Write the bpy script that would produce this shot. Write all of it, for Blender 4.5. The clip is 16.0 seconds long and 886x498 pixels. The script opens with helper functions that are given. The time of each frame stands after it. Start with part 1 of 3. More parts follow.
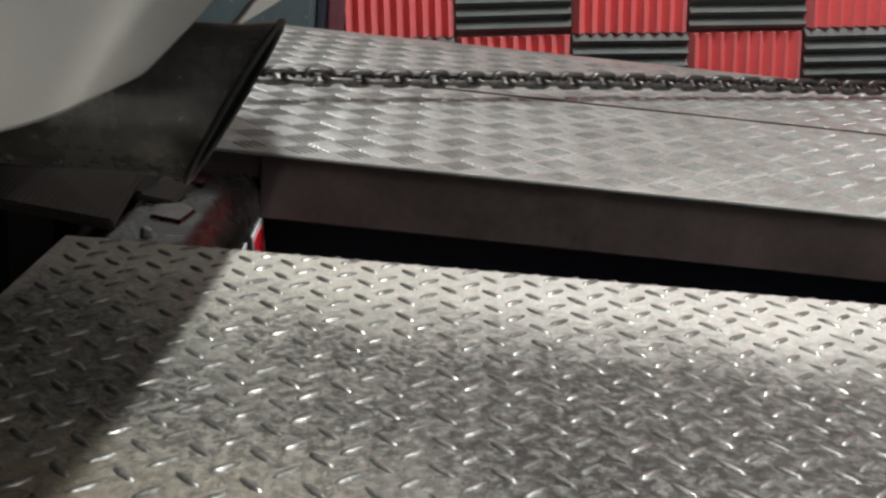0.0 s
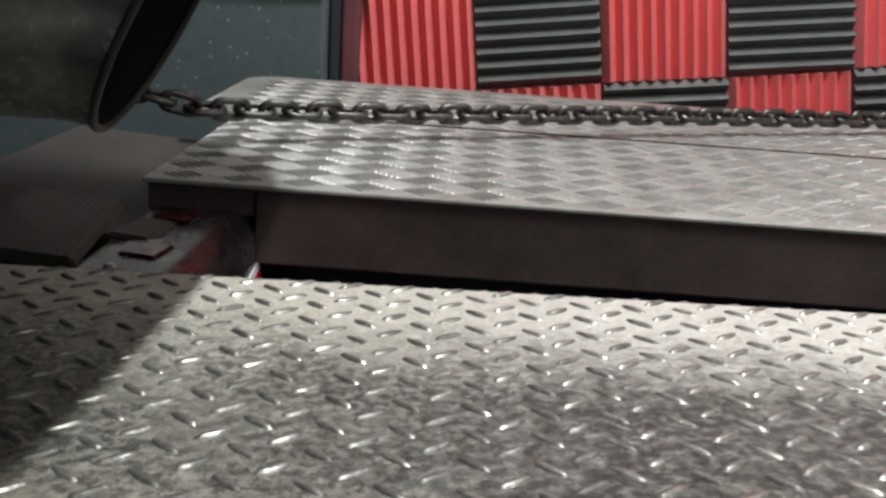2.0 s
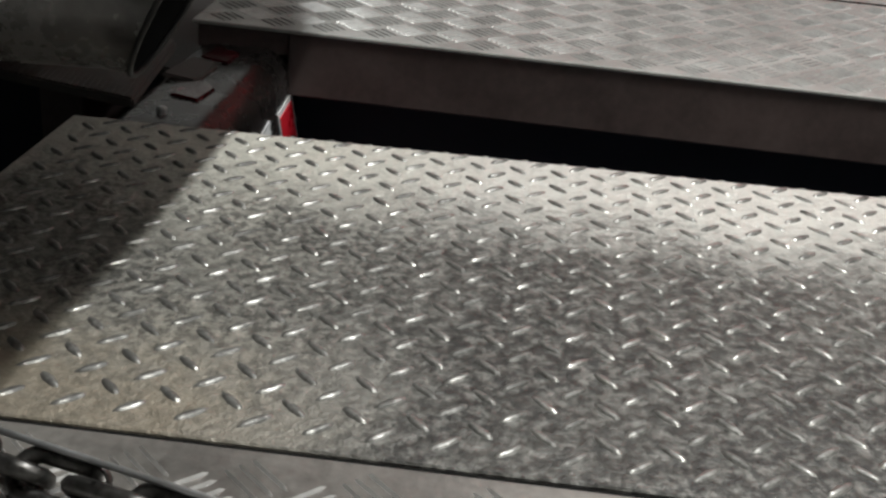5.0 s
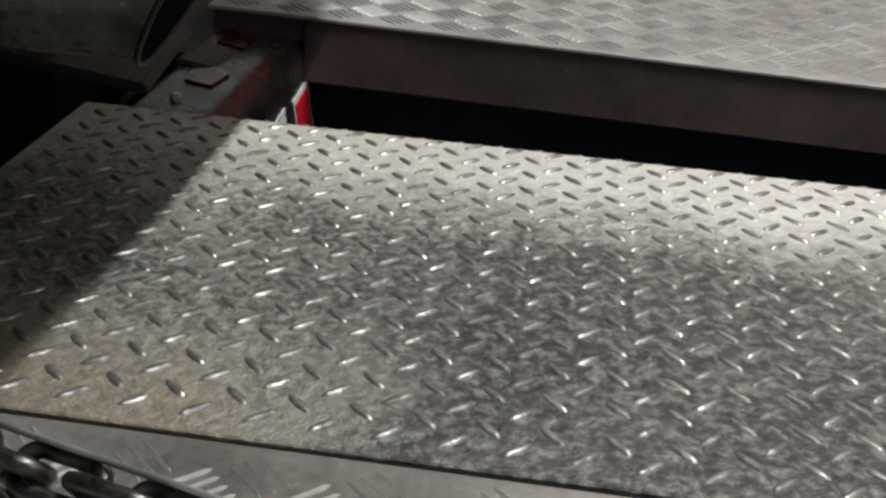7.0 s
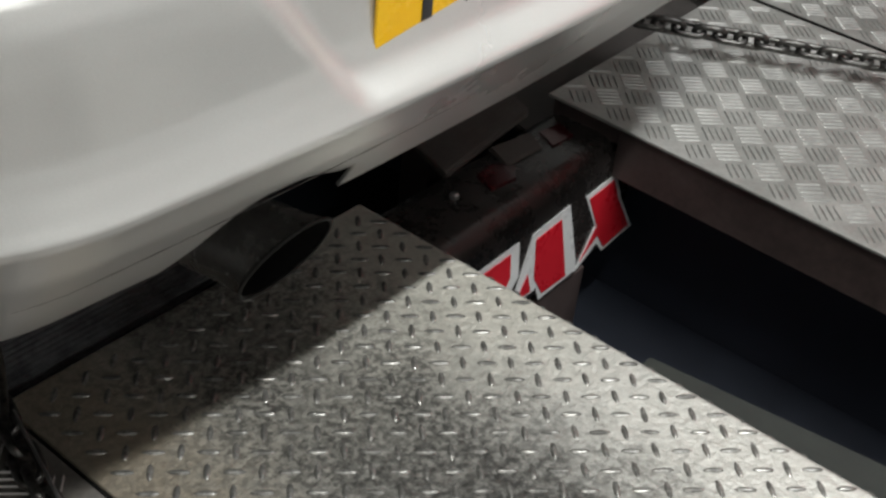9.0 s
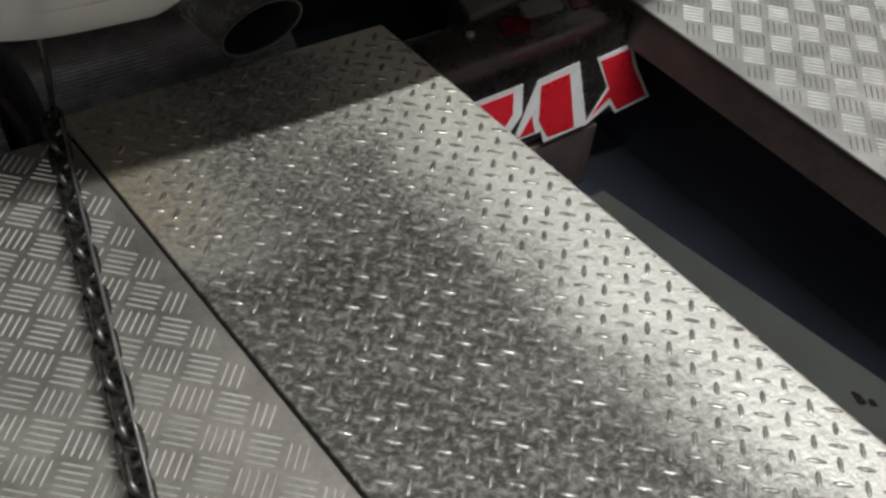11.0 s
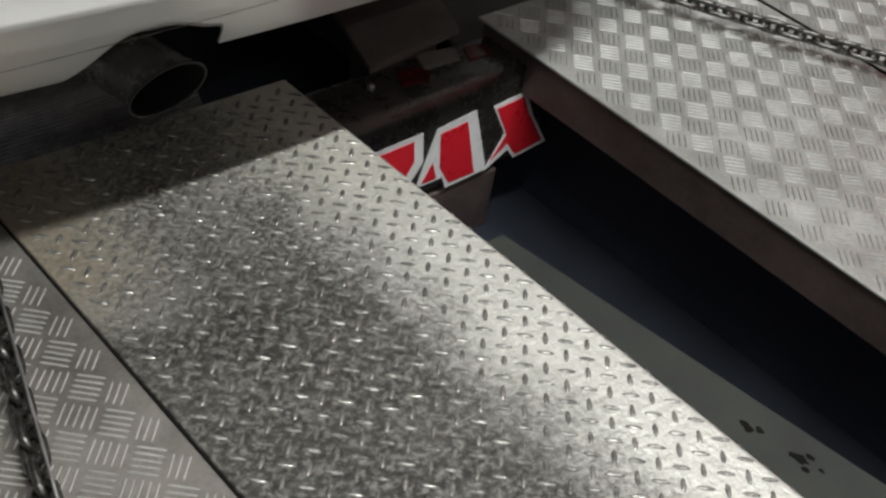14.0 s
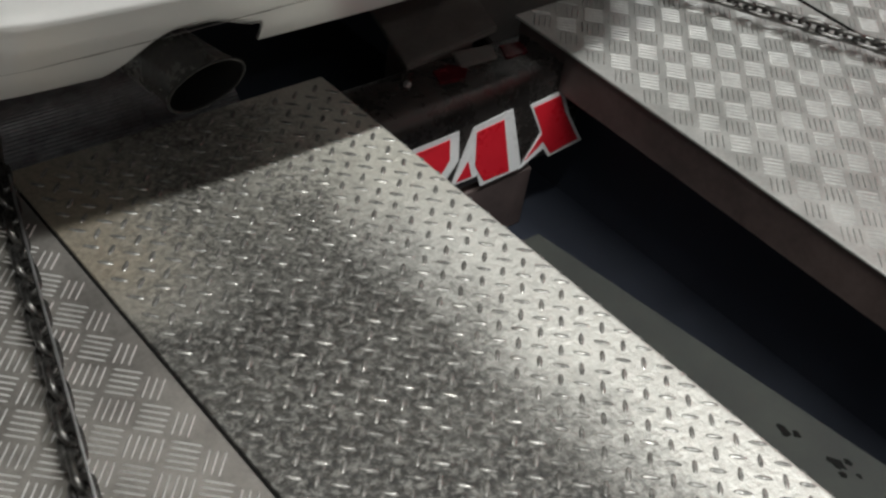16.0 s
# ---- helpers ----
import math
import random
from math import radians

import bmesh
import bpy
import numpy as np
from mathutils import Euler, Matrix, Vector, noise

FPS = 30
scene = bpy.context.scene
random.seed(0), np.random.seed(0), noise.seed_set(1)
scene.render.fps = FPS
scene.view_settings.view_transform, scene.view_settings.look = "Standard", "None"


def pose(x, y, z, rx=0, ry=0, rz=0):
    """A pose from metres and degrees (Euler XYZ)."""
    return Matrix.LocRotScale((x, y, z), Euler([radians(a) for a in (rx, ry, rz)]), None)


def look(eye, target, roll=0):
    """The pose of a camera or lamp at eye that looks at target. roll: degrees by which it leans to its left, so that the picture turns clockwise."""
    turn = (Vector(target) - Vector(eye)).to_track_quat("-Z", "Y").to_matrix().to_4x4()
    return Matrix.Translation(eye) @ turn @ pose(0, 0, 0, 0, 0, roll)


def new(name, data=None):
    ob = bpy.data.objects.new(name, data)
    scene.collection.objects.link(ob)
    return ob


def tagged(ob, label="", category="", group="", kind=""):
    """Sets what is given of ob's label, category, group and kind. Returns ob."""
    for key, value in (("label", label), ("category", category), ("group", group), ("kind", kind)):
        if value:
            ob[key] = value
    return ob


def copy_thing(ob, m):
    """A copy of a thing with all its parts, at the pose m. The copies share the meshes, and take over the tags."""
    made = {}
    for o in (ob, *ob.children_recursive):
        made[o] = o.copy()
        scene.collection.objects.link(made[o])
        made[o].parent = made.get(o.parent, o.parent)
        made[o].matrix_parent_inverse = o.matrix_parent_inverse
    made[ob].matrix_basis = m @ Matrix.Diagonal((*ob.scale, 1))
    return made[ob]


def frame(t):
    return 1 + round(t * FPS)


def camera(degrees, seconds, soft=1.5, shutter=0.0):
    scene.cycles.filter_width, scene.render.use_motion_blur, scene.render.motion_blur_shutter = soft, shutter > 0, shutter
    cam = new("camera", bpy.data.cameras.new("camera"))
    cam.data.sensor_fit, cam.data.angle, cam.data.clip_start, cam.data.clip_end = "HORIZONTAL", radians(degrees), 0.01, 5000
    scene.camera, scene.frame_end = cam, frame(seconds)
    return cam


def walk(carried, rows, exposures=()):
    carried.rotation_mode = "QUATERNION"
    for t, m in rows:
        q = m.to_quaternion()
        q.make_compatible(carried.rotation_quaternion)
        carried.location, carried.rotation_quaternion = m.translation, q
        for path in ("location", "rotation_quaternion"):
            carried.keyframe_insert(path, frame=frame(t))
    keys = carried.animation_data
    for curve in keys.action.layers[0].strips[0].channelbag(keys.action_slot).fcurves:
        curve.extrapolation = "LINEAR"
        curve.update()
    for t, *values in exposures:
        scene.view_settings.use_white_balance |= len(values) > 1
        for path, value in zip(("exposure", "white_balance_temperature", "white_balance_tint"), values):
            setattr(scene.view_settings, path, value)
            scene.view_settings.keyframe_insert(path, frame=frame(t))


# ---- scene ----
cam = camera(40.4, 16.0, soft=2.6, shutter=0.4)
PATH = [
    (0, (-0.594, -0.203, 0.381), (1.315, -0.216, -0.215), 5.0),
    (0.5, (-0.506, -0.227, 0.33), (1.401, -0.208, -0.27), 5.6),
    (1, (-0.389, -0.19, 0.246), (1.536, -0.166, -0.295), 5.5),
    (1.5, (-0.363, -0.211, 0.239), (1.571, -0.128, -0.265), 3.8),
    (2, (-0.377, -0.213, 0.25), (1.572, -0.167, -0.199), 2.9),
    (2.5, (-0.403, -0.216, 0.26), (1.555, -0.213, -0.146), 2.5),
    (3, (-0.405, -0.209, 0.264), (1.552, -0.254, -0.143), 2.8),
    (3.5, (-0.425, -0.219, 0.272), (1.52, -0.265, -0.192), 3.2),
    (4, (-0.517, -0.294, 0.376), (1.376, -0.306, -0.27), 4.5),
    (4.5, (-0.598, -0.324, 0.425), (1.228, -0.222, -0.383), 4.9),
    (4.7, (-0.607, -0.319, 0.418), (1.216, -0.19, -0.394), 4.5),
    (7, (-0.592, -0.324, 0.419), (1.214, -0.156, -0.424), 4.5),
    (7.5, (-0.511, -0.401, 0.463), (1.115, 0.137, -0.569), 2.5),
    (8, (-0.459, -0.476, 0.646), (1.06, 0.226, -0.449), 7.4),
    (8.2, (-0.464, -0.481, 0.742), (0.983, 0.302, -0.395), 10.2),
    (8.5, (-0.49, -0.537, 0.859), (0.808, 0.407, -0.334), 7.5),
    (8.8, (-0.501, -0.701, 0.956), (0.734, 0.327, -0.234), 3.8),
    (9, (-0.477, -0.739, 0.941), (0.832, 0.212, -0.234), 6.4),
    (9.5, (-0.479, -0.791, 0.942), (0.688, 0.285, -0.274), 7.3),
    (10, (-0.506, -1.023, 0.962), (0.55, 0.096, -0.316), 8.4),
    (10.2, (-0.507, -1.099, 0.982), (0.511, 0.006, -0.338), 9.1),
    (12.3, (-0.517, -1.255, 1.104), (0.588, -0.189, -0.178), 8.4),
    (12.5, (-0.528, -1.248, 1.1), (0.614, -0.206, -0.168), 9.4),
    (13, (-0.536, -1.257, 1.104), (0.631, -0.222, -0.148), 10.0),
    (13.5, (-0.531, -1.25, 1.114), (0.632, -0.215, -0.141), 10.3),
    (14, (-0.533, -1.248, 1.115), (0.628, -0.208, -0.138), 10.5),
    (14.5, (-0.536, -1.243, 1.111), (0.621, -0.197, -0.14), 10.6),
    (15, (-0.538, -1.239, 1.115), (0.608, -0.187, -0.142), 10.6),
    (15.5, (-0.534, -1.245, 1.114), (0.594, -0.175, -0.145), 10.0),
    (16, (-0.536, -1.239, 1.112), (0.586, -0.169, -0.151), 10.0),
]
walk(cam, [(t, look(eye, target, roll)) for t, eye, target, roll in PATH],
     exposures=[(0, 0.74), (3, 0.94), (3.8, 0.98), (4.5, 0.6), (7, 0.58), (8, 0.82), (8.5, 0.42), (9, 0.38), (9.5, 0.46), (10, 0.46), (16, 0.43)])

# ---- camera path above; light ----
W_A = 0.575          # width of the middle plate
Z_PIT = -0.45        # floor of the pit and of the room


def area_lamp(name, eye, target, sx, sy, watts, colour):
    d = bpy.data.lights.new(name, "AREA")
    d.shape, d.size, d.size_y, d.energy, d.color = "RECTANGLE", sx, sy, watts, colour
    ob = new(name, d)
    ob.matrix_world = look(eye, target)
    return ob


world = bpy.data.worlds.new("world")
scene.world = world
world.use_nodes = True
world.node_tree.nodes["Background"].inputs[0].default_value = (0.6, 0.62, 0.66, 1)
world.node_tree.nodes["Background"].inputs[1].default_value = 0.05
# first lamp fits the car's shadow edge; the next two are added fill
LAMPS = [("lamp_rear", (0.1, -0.98, 2.6), 1.3, 0.06, 31, (0.96, 0.98, 0.93)),
         ("side_fill", (1.15, -0.98, 2.6), 0.6, 0.06, 37, (0.95, 0.98, 0.99)),
         ("back_fill", (-0.6, -2.9, 2.6), 1.5, 0.06, 13, (0.96, 0.98, 0.96))]
for nm, eye, sx, sy, watts, colour in LAMPS:
    area_lamp(nm, eye, (eye[0], eye[1] + 0.0001, 0), sx, sy, watts, colour)


# ---- materials ----
def material(name):
    m = bpy.data.materials.new(name)
    m.use_nodes = True
    nt = m.node_tree
    return m, nt, nt.nodes["Principled BSDF"]


def node(nt, kind, **kw):
    n = nt.nodes.new(kind)
    for k, v in kw.items():
        n.inputs[k].default_value = v
    return n


def ramp(nt, fac, stops):
    r = nt.nodes.new("ShaderNodeValToRGB")
    while len(r.color_ramp.elements) < len(stops):
        r.color_ramp.elements.new(0.5)
    for e, (p, c) in zip(r.color_ramp.elements, stops):
        e.position, e.color = p, (*c, 1) if len(c) == 3 else c
    nt.links.new(fac, r.inputs[0])
    return r.outputs[0]


def grey(v):
    return (v, v, v)


def mixc(nt, fac, a, b):
    n = nt.nodes.new("ShaderNodeMix")
    n.data_type = "RGBA"
    nt.links.new(fac, n.inputs[0])
    for sock, v in ((n.inputs[6], a), (n.inputs[7], b)):
        if isinstance(v, tuple):
            sock.default_value = (*v, 1)
        else:
            nt.links.new(v, sock)
    return n.outputs[2]


def math_node(nt, op, a, b=0.0):
    n = nt.nodes.new("ShaderNodeMath")
    n.operation = op
    for i, v in enumerate((a, b)):
        if isinstance(v, (int, float)):
            n.inputs[i].default_value = v
        else:
            nt.links.new(v, n.inputs[i])
    return n.outputs[0]


def noise_tex(nt, scale, detail=4, rough=0.6, coords=None):
    n = node(nt, "ShaderNodeTexNoise", Scale=scale, Detail=detail, Roughness=rough)
    if coords is None:
        coords = nt.nodes.new("ShaderNodeTexCoord").outputs["Object"]
    nt.links.new(coords, n.inputs["Vector"])
    return n.outputs[0]


def bump(nt, bsdf, height, strength, dist):
    b = node(nt, "ShaderNodeBump", Strength=strength, Distance=dist)
    nt.links.new(height, b.inputs["Height"])
    nt.links.new(b.outputs[0], bsdf.inputs["Normal"])


def surface(name, c1, c2, scale, rough, metal=0.0, fine=90, bumps=0.1, dist=0.002, spread=0.12):
    """Two colours mixed at two scales, with a varied gloss and a fine relief."""
    m, nt, b = material(name)
    big, small = noise_tex(nt, scale), noise_tex(nt, fine, 3)
    f = math_node(nt, "ADD", math_node(nt, "MULTIPLY", big, 0.7), math_node(nt, "MULTIPLY", small, 0.3))
    col = ramp(nt, f, [(0.35, c1), (0.65, c2)])
    nt.links.new(col, b.inputs["Base Color"])
    nt.links.new(ramp(nt, f, [(0.3, grey(max(0.03, rough - spread))), (0.7, grey(rough + spread))]), b.inputs["Roughness"])
    b.inputs["Metallic"].default_value = metal
    bump(nt, b, small, bumps, dist)
    return m


def plate_steel():
    """Galvanised tread plate: clean and pale towards one edge, sooty, greasy and trodden elsewhere."""
    m, nt, b = material("galvanised_plate")
    co = nt.nodes.new("ShaderNodeTexCoord").outputs["Object"]
    sep = nt.nodes.new("ShaderNodeSeparateXYZ")
    nt.links.new(co, sep.inputs[0])
    x, y = sep.outputs[0], sep.outputs[1]
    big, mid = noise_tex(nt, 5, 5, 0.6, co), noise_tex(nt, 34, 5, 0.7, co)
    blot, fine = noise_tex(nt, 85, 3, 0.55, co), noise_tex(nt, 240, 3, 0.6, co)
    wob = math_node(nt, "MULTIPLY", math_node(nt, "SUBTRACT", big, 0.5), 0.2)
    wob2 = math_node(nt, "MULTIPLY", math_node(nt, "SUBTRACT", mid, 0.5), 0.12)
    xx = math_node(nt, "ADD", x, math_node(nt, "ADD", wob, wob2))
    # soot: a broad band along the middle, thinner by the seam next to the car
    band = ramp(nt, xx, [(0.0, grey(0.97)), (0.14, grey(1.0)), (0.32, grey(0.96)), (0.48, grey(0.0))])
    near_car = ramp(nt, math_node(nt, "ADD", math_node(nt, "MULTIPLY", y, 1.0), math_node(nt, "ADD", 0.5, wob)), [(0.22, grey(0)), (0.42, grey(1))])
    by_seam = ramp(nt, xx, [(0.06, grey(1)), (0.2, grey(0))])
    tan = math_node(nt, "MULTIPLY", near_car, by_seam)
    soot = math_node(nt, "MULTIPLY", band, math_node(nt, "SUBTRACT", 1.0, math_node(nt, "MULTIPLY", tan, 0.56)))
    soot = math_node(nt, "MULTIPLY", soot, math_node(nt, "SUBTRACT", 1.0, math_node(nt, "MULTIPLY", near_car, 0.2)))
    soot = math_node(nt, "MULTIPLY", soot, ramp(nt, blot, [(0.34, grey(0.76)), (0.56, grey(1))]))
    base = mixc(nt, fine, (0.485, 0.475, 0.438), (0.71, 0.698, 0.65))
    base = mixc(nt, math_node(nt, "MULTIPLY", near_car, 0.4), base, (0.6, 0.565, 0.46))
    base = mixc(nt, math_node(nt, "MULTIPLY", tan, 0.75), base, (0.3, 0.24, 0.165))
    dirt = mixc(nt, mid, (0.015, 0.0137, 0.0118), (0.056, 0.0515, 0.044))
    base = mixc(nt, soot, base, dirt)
    # baked-on flecks of soot, thick in the dirty band and thin on the clean edge
    clump = ramp(nt, noise_tex(nt, 8, 4, 0.6, co), [(0.38, grey(0.25)), (0.54, grey(1))])
    fleck = ramp(nt, noise_tex(nt, 105, 4, 0.66, co), [(0.45, grey(0)), (0.56, grey(1))])
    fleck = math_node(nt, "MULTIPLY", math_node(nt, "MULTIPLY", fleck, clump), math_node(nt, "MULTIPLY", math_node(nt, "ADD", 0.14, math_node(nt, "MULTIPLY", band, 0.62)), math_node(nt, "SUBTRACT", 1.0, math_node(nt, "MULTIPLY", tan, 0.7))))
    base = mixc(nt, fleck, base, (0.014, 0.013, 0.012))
    pale = math_node(nt, "MULTIPLY", ramp(nt, noise_tex(nt, 48, 4, 0.6, co), [(0.56, grey(0)), (0.63, grey(1))]), math_node(nt, "MULTIPLY", soot, 0.17))
    base = mixc(nt, pale, base, (0.5, 0.48, 0.44))
    nt.links.new(base, b.inputs["Base Color"])
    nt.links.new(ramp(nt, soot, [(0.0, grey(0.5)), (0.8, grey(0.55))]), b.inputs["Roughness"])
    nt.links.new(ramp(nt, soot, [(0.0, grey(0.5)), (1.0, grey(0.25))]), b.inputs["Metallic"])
    bump(nt, b, math_node(nt, "ADD", mid, math_node(nt, "ADD", math_node(nt, "MULTIPLY", blot, 0.7), math_node(nt, "MULTIPLY", fine, 0.2))), 0.75, 0.0042)
    return m


PLATE = plate_steel()


def lug_steel():
    """Raised lugs: rubbed bright in places, caked with grime in others."""
    m, nt, b = material("worn_lug_steel")
    co = nt.nodes.new("ShaderNodeTexCoord").outputs["Object"]
    big, mid, fine = noise_tex(nt, 9, 4, 0.6, co), noise_tex(nt, 45, 4, 0.65, co), noise_tex(nt, 220, 3, 0.6, co)
    metal = mixc(nt, fine, (0.2, 0.195, 0.18), (0.45, 0.44, 0.415))
    sep = nt.nodes.new("ShaderNodeSeparateXYZ")
    nt.links.new(co, sep.inputs[0])
    sooty = ramp(nt, math_node(nt, "ADD", sep.outputs[0], math_node(nt, "MULTIPLY", math_node(nt, "SUBTRACT", big, 0.5), 0.2)), [(0.26, grey(0.02)), (0.46, grey(0))])
    cake = math_node(nt, "ADD", math_node(nt, "MULTIPLY", mid, 0.75), math_node(nt, "MULTIPLY", big, 0.25))
    grime = ramp(nt, math_node(nt, "ADD", cake, sooty), [(0.44, grey(0)), (0.58, grey(0.85))])
    nt.links.new(mixc(nt, grime, metal, (0.05, 0.047, 0.042)), b.inputs["Base Color"])
    nt.links.new(ramp(nt, grime, [(0.0, grey(0.34)), (0.9, grey(0.55))]), b.inputs["Roughness"])
    nt.links.new(ramp(nt, grime, [(0.0, grey(0.85)), (0.9, grey(0.3))]), b.inputs["Metallic"])
    bump(nt, b, fine, 0.3, 0.001)
    return m


LUG = lug_steel()
ALU = surface("bright_tread_aluminium", (0.25, 0.248, 0.232), (0.43, 0.425, 0.405), 7, 0.46, 0.42, 120, 0.3, 0.0015)
ALU_WORN = surface("trodden_tread_aluminium", (0.13, 0.12, 0.11), (0.26, 0.243, 0.222), 9, 0.46, 0.55, 130, 0.25, 0.0015)
ALU_BRIGHT = surface("scuffed_bright_bar", (0.45, 0.44, 0.425), (0.64, 0.63, 0.61), 14, 0.42, 0.45, 120, 0.1, 0.001)
ALU_LUG = surface("polished_bar_aluminium", (0.27, 0.266, 0.255), (0.5, 0.495, 0.48), 22, 0.44, 0.65, 120, 0.1, 0.001, 0.08)
DARK_STEEL = surface("dark_painted_steel", (0.06, 0.044, 0.042), (0.115, 0.085, 0.08), 8, 0.5, 0.2, 80, 0.2, 0.002)
BEAM_STEEL = surface("black_gloss_steel", (0.016, 0.0145, 0.014), (0.05, 0.043, 0.04), 12, 0.27, 0.2, 90, 0.15, 0.002)
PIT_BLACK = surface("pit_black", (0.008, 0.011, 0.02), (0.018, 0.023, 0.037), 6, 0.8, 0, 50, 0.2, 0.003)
# concrete base darkened all over for the shade along the plate's edge
CONCRETE = surface("shaded_grey_concrete", (0.014, 0.016, 0.014), (0.031, 0.034, 0.029), 9, 0.8, 0, 110, 0.3, 0.003)
def speckled():
    m, nt, b = material("speckled_rubber")
    co = nt.nodes.new("ShaderNodeTexCoord").outputs["Object"]
    base = mixc(nt, noise_tex(nt, 30, 4, 0.6, co), (0.05, 0.07, 0.077), (0.1, 0.125, 0.132))
    v = node(nt, "ShaderNodeTexVoronoi", Scale=32)
    nt.links.new(co, v.inputs["Vector"])
    base = mixc(nt, ramp(nt, v.outputs["Distance"], [(0.05, grey(0.6)), (0.13, grey(0))]), base, (0.4, 0.42, 0.42))
    nt.links.new(base, b.inputs["Base Color"])
    b.inputs["Roughness"].default_value = 0.7
    bump(nt, b, noise_tex(nt, 160, 3, 0.6, co), 0.3, 0.003)
    return m


FLOOR = speckled()
CHAIN_STEEL = surface("oiled_chain_steel", (0.045, 0.042, 0.04), (0.145, 0.14, 0.133), 40, 0.35, 0.9, 160, 0.2, 0.001)
RED_FOAM = surface("red_foam", (0.76, 0.15, 0.155), (0.84, 0.2, 0.2), 7, 0.95, 0, 260, 0.3, 0.002)
BLACK_FOAM = surface("charcoal_foam", (0.1, 0.107, 0.103), (0.165, 0.173, 0.168), 7, 0.95, 0, 260, 0.3, 0.002)
SHADED_FOAM = surface("shaded_foam_maroon", (0.1, 0.03, 0.04), (0.16, 0.05, 0.06), 7, 0.95, 0, 260, 0.3, 0.002)
BOUNCE_WALL = surface("bounce_grey_wall", (0.58, 0.575, 0.565), (0.66, 0.655, 0.645), 2, 0.85, 0, 60, 0.1, 0.002)
WHITE_WALL = surface("white_wall", (0.66, 0.65, 0.63), (0.74, 0.73, 0.71), 2, 0.8, 0, 60, 0.1, 0.002)
RUBBER = surface("black_rubber", (0.012, 0.012, 0.012), (0.03, 0.03, 0.03), 20, 0.7, 0, 120, 0.2, 0.002)
RIM = surface("silver_rim", (0.45, 0.45, 0.45), (0.55, 0.55, 0.55), 20, 0.35, 0.9, 120, 0.05, 0.001)
UNDER = surface("sooty_underbody", (0.06, 0.056, 0.053), (0.12, 0.113, 0.108), 7, 0.75, 0, 60, 0.3, 0.003)
PIPE = surface("sooty_steel_pipe", (0.08, 0.075, 0.07), (0.22, 0.21, 0.197), 16, 0.25, 0.6, 120, 0.2, 0.001)
ROLLER = surface("oiled_knurled_drum", (0.08, 0.08, 0.083), (0.19, 0.19, 0.195), 30, 0.48, 0.25, 120, 0.1, 0.001)
TAB_RED = surface("dark_red_gloss", (0.03, 0.004, 0.006), (0.08, 0.006, 0.009), 40, 0.2, 0, 120, 0.05, 0.001)
SOOT_GAP_BLACK = surface("soot_and_gap_black", (0.003, 0.003, 0.003), (0.007, 0.0065, 0.006), 20, 0.85, 0, 90, 0.2, 0.001)
SOOT_GAP_BLACK.node_tree.nodes["Principled BSDF"].inputs["Specular IOR Level"].default_value = 0.12
# soot on the lip, blackened further to paint in its unlit lower rim
LIP = surface("sooty_shaded_lip", (0.008, 0.0078, 0.0075), (0.028, 0.027, 0.025), 26, 0.55, 0.0, 150, 0.2, 0.001)
LIP.node_tree.nodes["Principled BSDF"].inputs["Specular IOR Level"].default_value = 0.2
RUBBER_BROWN = surface("dark_brown_rubber", (0.03, 0.026, 0.024), (0.07, 0.06, 0.055), 10, 0.75, 0, 120, 0.3, 0.002)
FLAP = surface("dusty_grey_rubber", (0.06, 0.051, 0.047), (0.12, 0.105, 0.096), 10, 0.7, 0, 120, 0.3, 0.002)
STICKER_RED = surface("red_vinyl", (0.6, 0.012, 0.025), (0.68, 0.02, 0.035), 14, 0.3, 0, 90, 0.03, 0.001)
STICKER_WHITE = surface("white_vinyl", (0.75, 0.75, 0.75), (0.82, 0.82, 0.82), 14, 0.3, 0, 90, 0.03, 0.001)
YELLOW = surface("yellow_reflective_plate", (0.86, 0.48, 0.01), (0.92, 0.54, 0.015), 10, 0.3, 0, 140, 0.03, 0.001)
INK = surface("black_ink", (0.015, 0.015, 0.018), (0.03, 0.03, 0.035), 20, 0.35, 0, 90, 0.03, 0.001)
PAPER = surface("pale_ledge_paint", (0.55, 0.55, 0.53), (0.66, 0.66, 0.64), 9, 0.6, 0, 90, 0.1, 0.001)


def car_paint():
    m, nt, b = material("pale_silver_car_paint")
    co = nt.nodes.new("ShaderNodeTexCoord").outputs["Object"]
    big, fine = noise_tex(nt, 3, 5, 0.6, co), noise_tex(nt, 700, 2, 0.5, co)
    base = mixc(nt, fine, (0.62, 0.615, 0.6), (0.71, 0.705, 0.69))
    dust = ramp(nt, big, [(0.4, grey(0.0)), (0.75, grey(0.3))])
    base = mixc(nt, dust, base, (0.5, 0.48, 0.45))
    nt.links.new(base, b.inputs["Base Color"])
    b.inputs["Metallic"].default_value = 0.48
    nt.links.new(ramp(nt, big, [(0.3, grey(0.25)), (0.7, grey(0.33))]), b.inputs["Roughness"])
    b.inputs["Coat Weight"].default_value = 0.4
    b.inputs["Coat Roughness"].default_value = 0.3
    return m


PAINT = car_paint()
LED, ledt, ledb = material("lit_lamp_tube")
ledb.inputs["Base Color"].default_value = (0.9, 0.9, 0.9, 1)
ledb.inputs["Emission Color"].default_value = (1, 0.97, 0.93, 1)
ledb.inputs["Emission Strength"].default_value = 6


# ---- building helpers ----
def mesh_of(name, verts, faces, mat, smooth=False):
    me = bpy.data.meshes.new(name)
    me.from_pydata(verts, [], faces)
    me.materials.append(mat)
    if smooth:
        me.polygons.foreach_set("use_smooth", [True] * len(me.polygons))
    me.update()
    return me


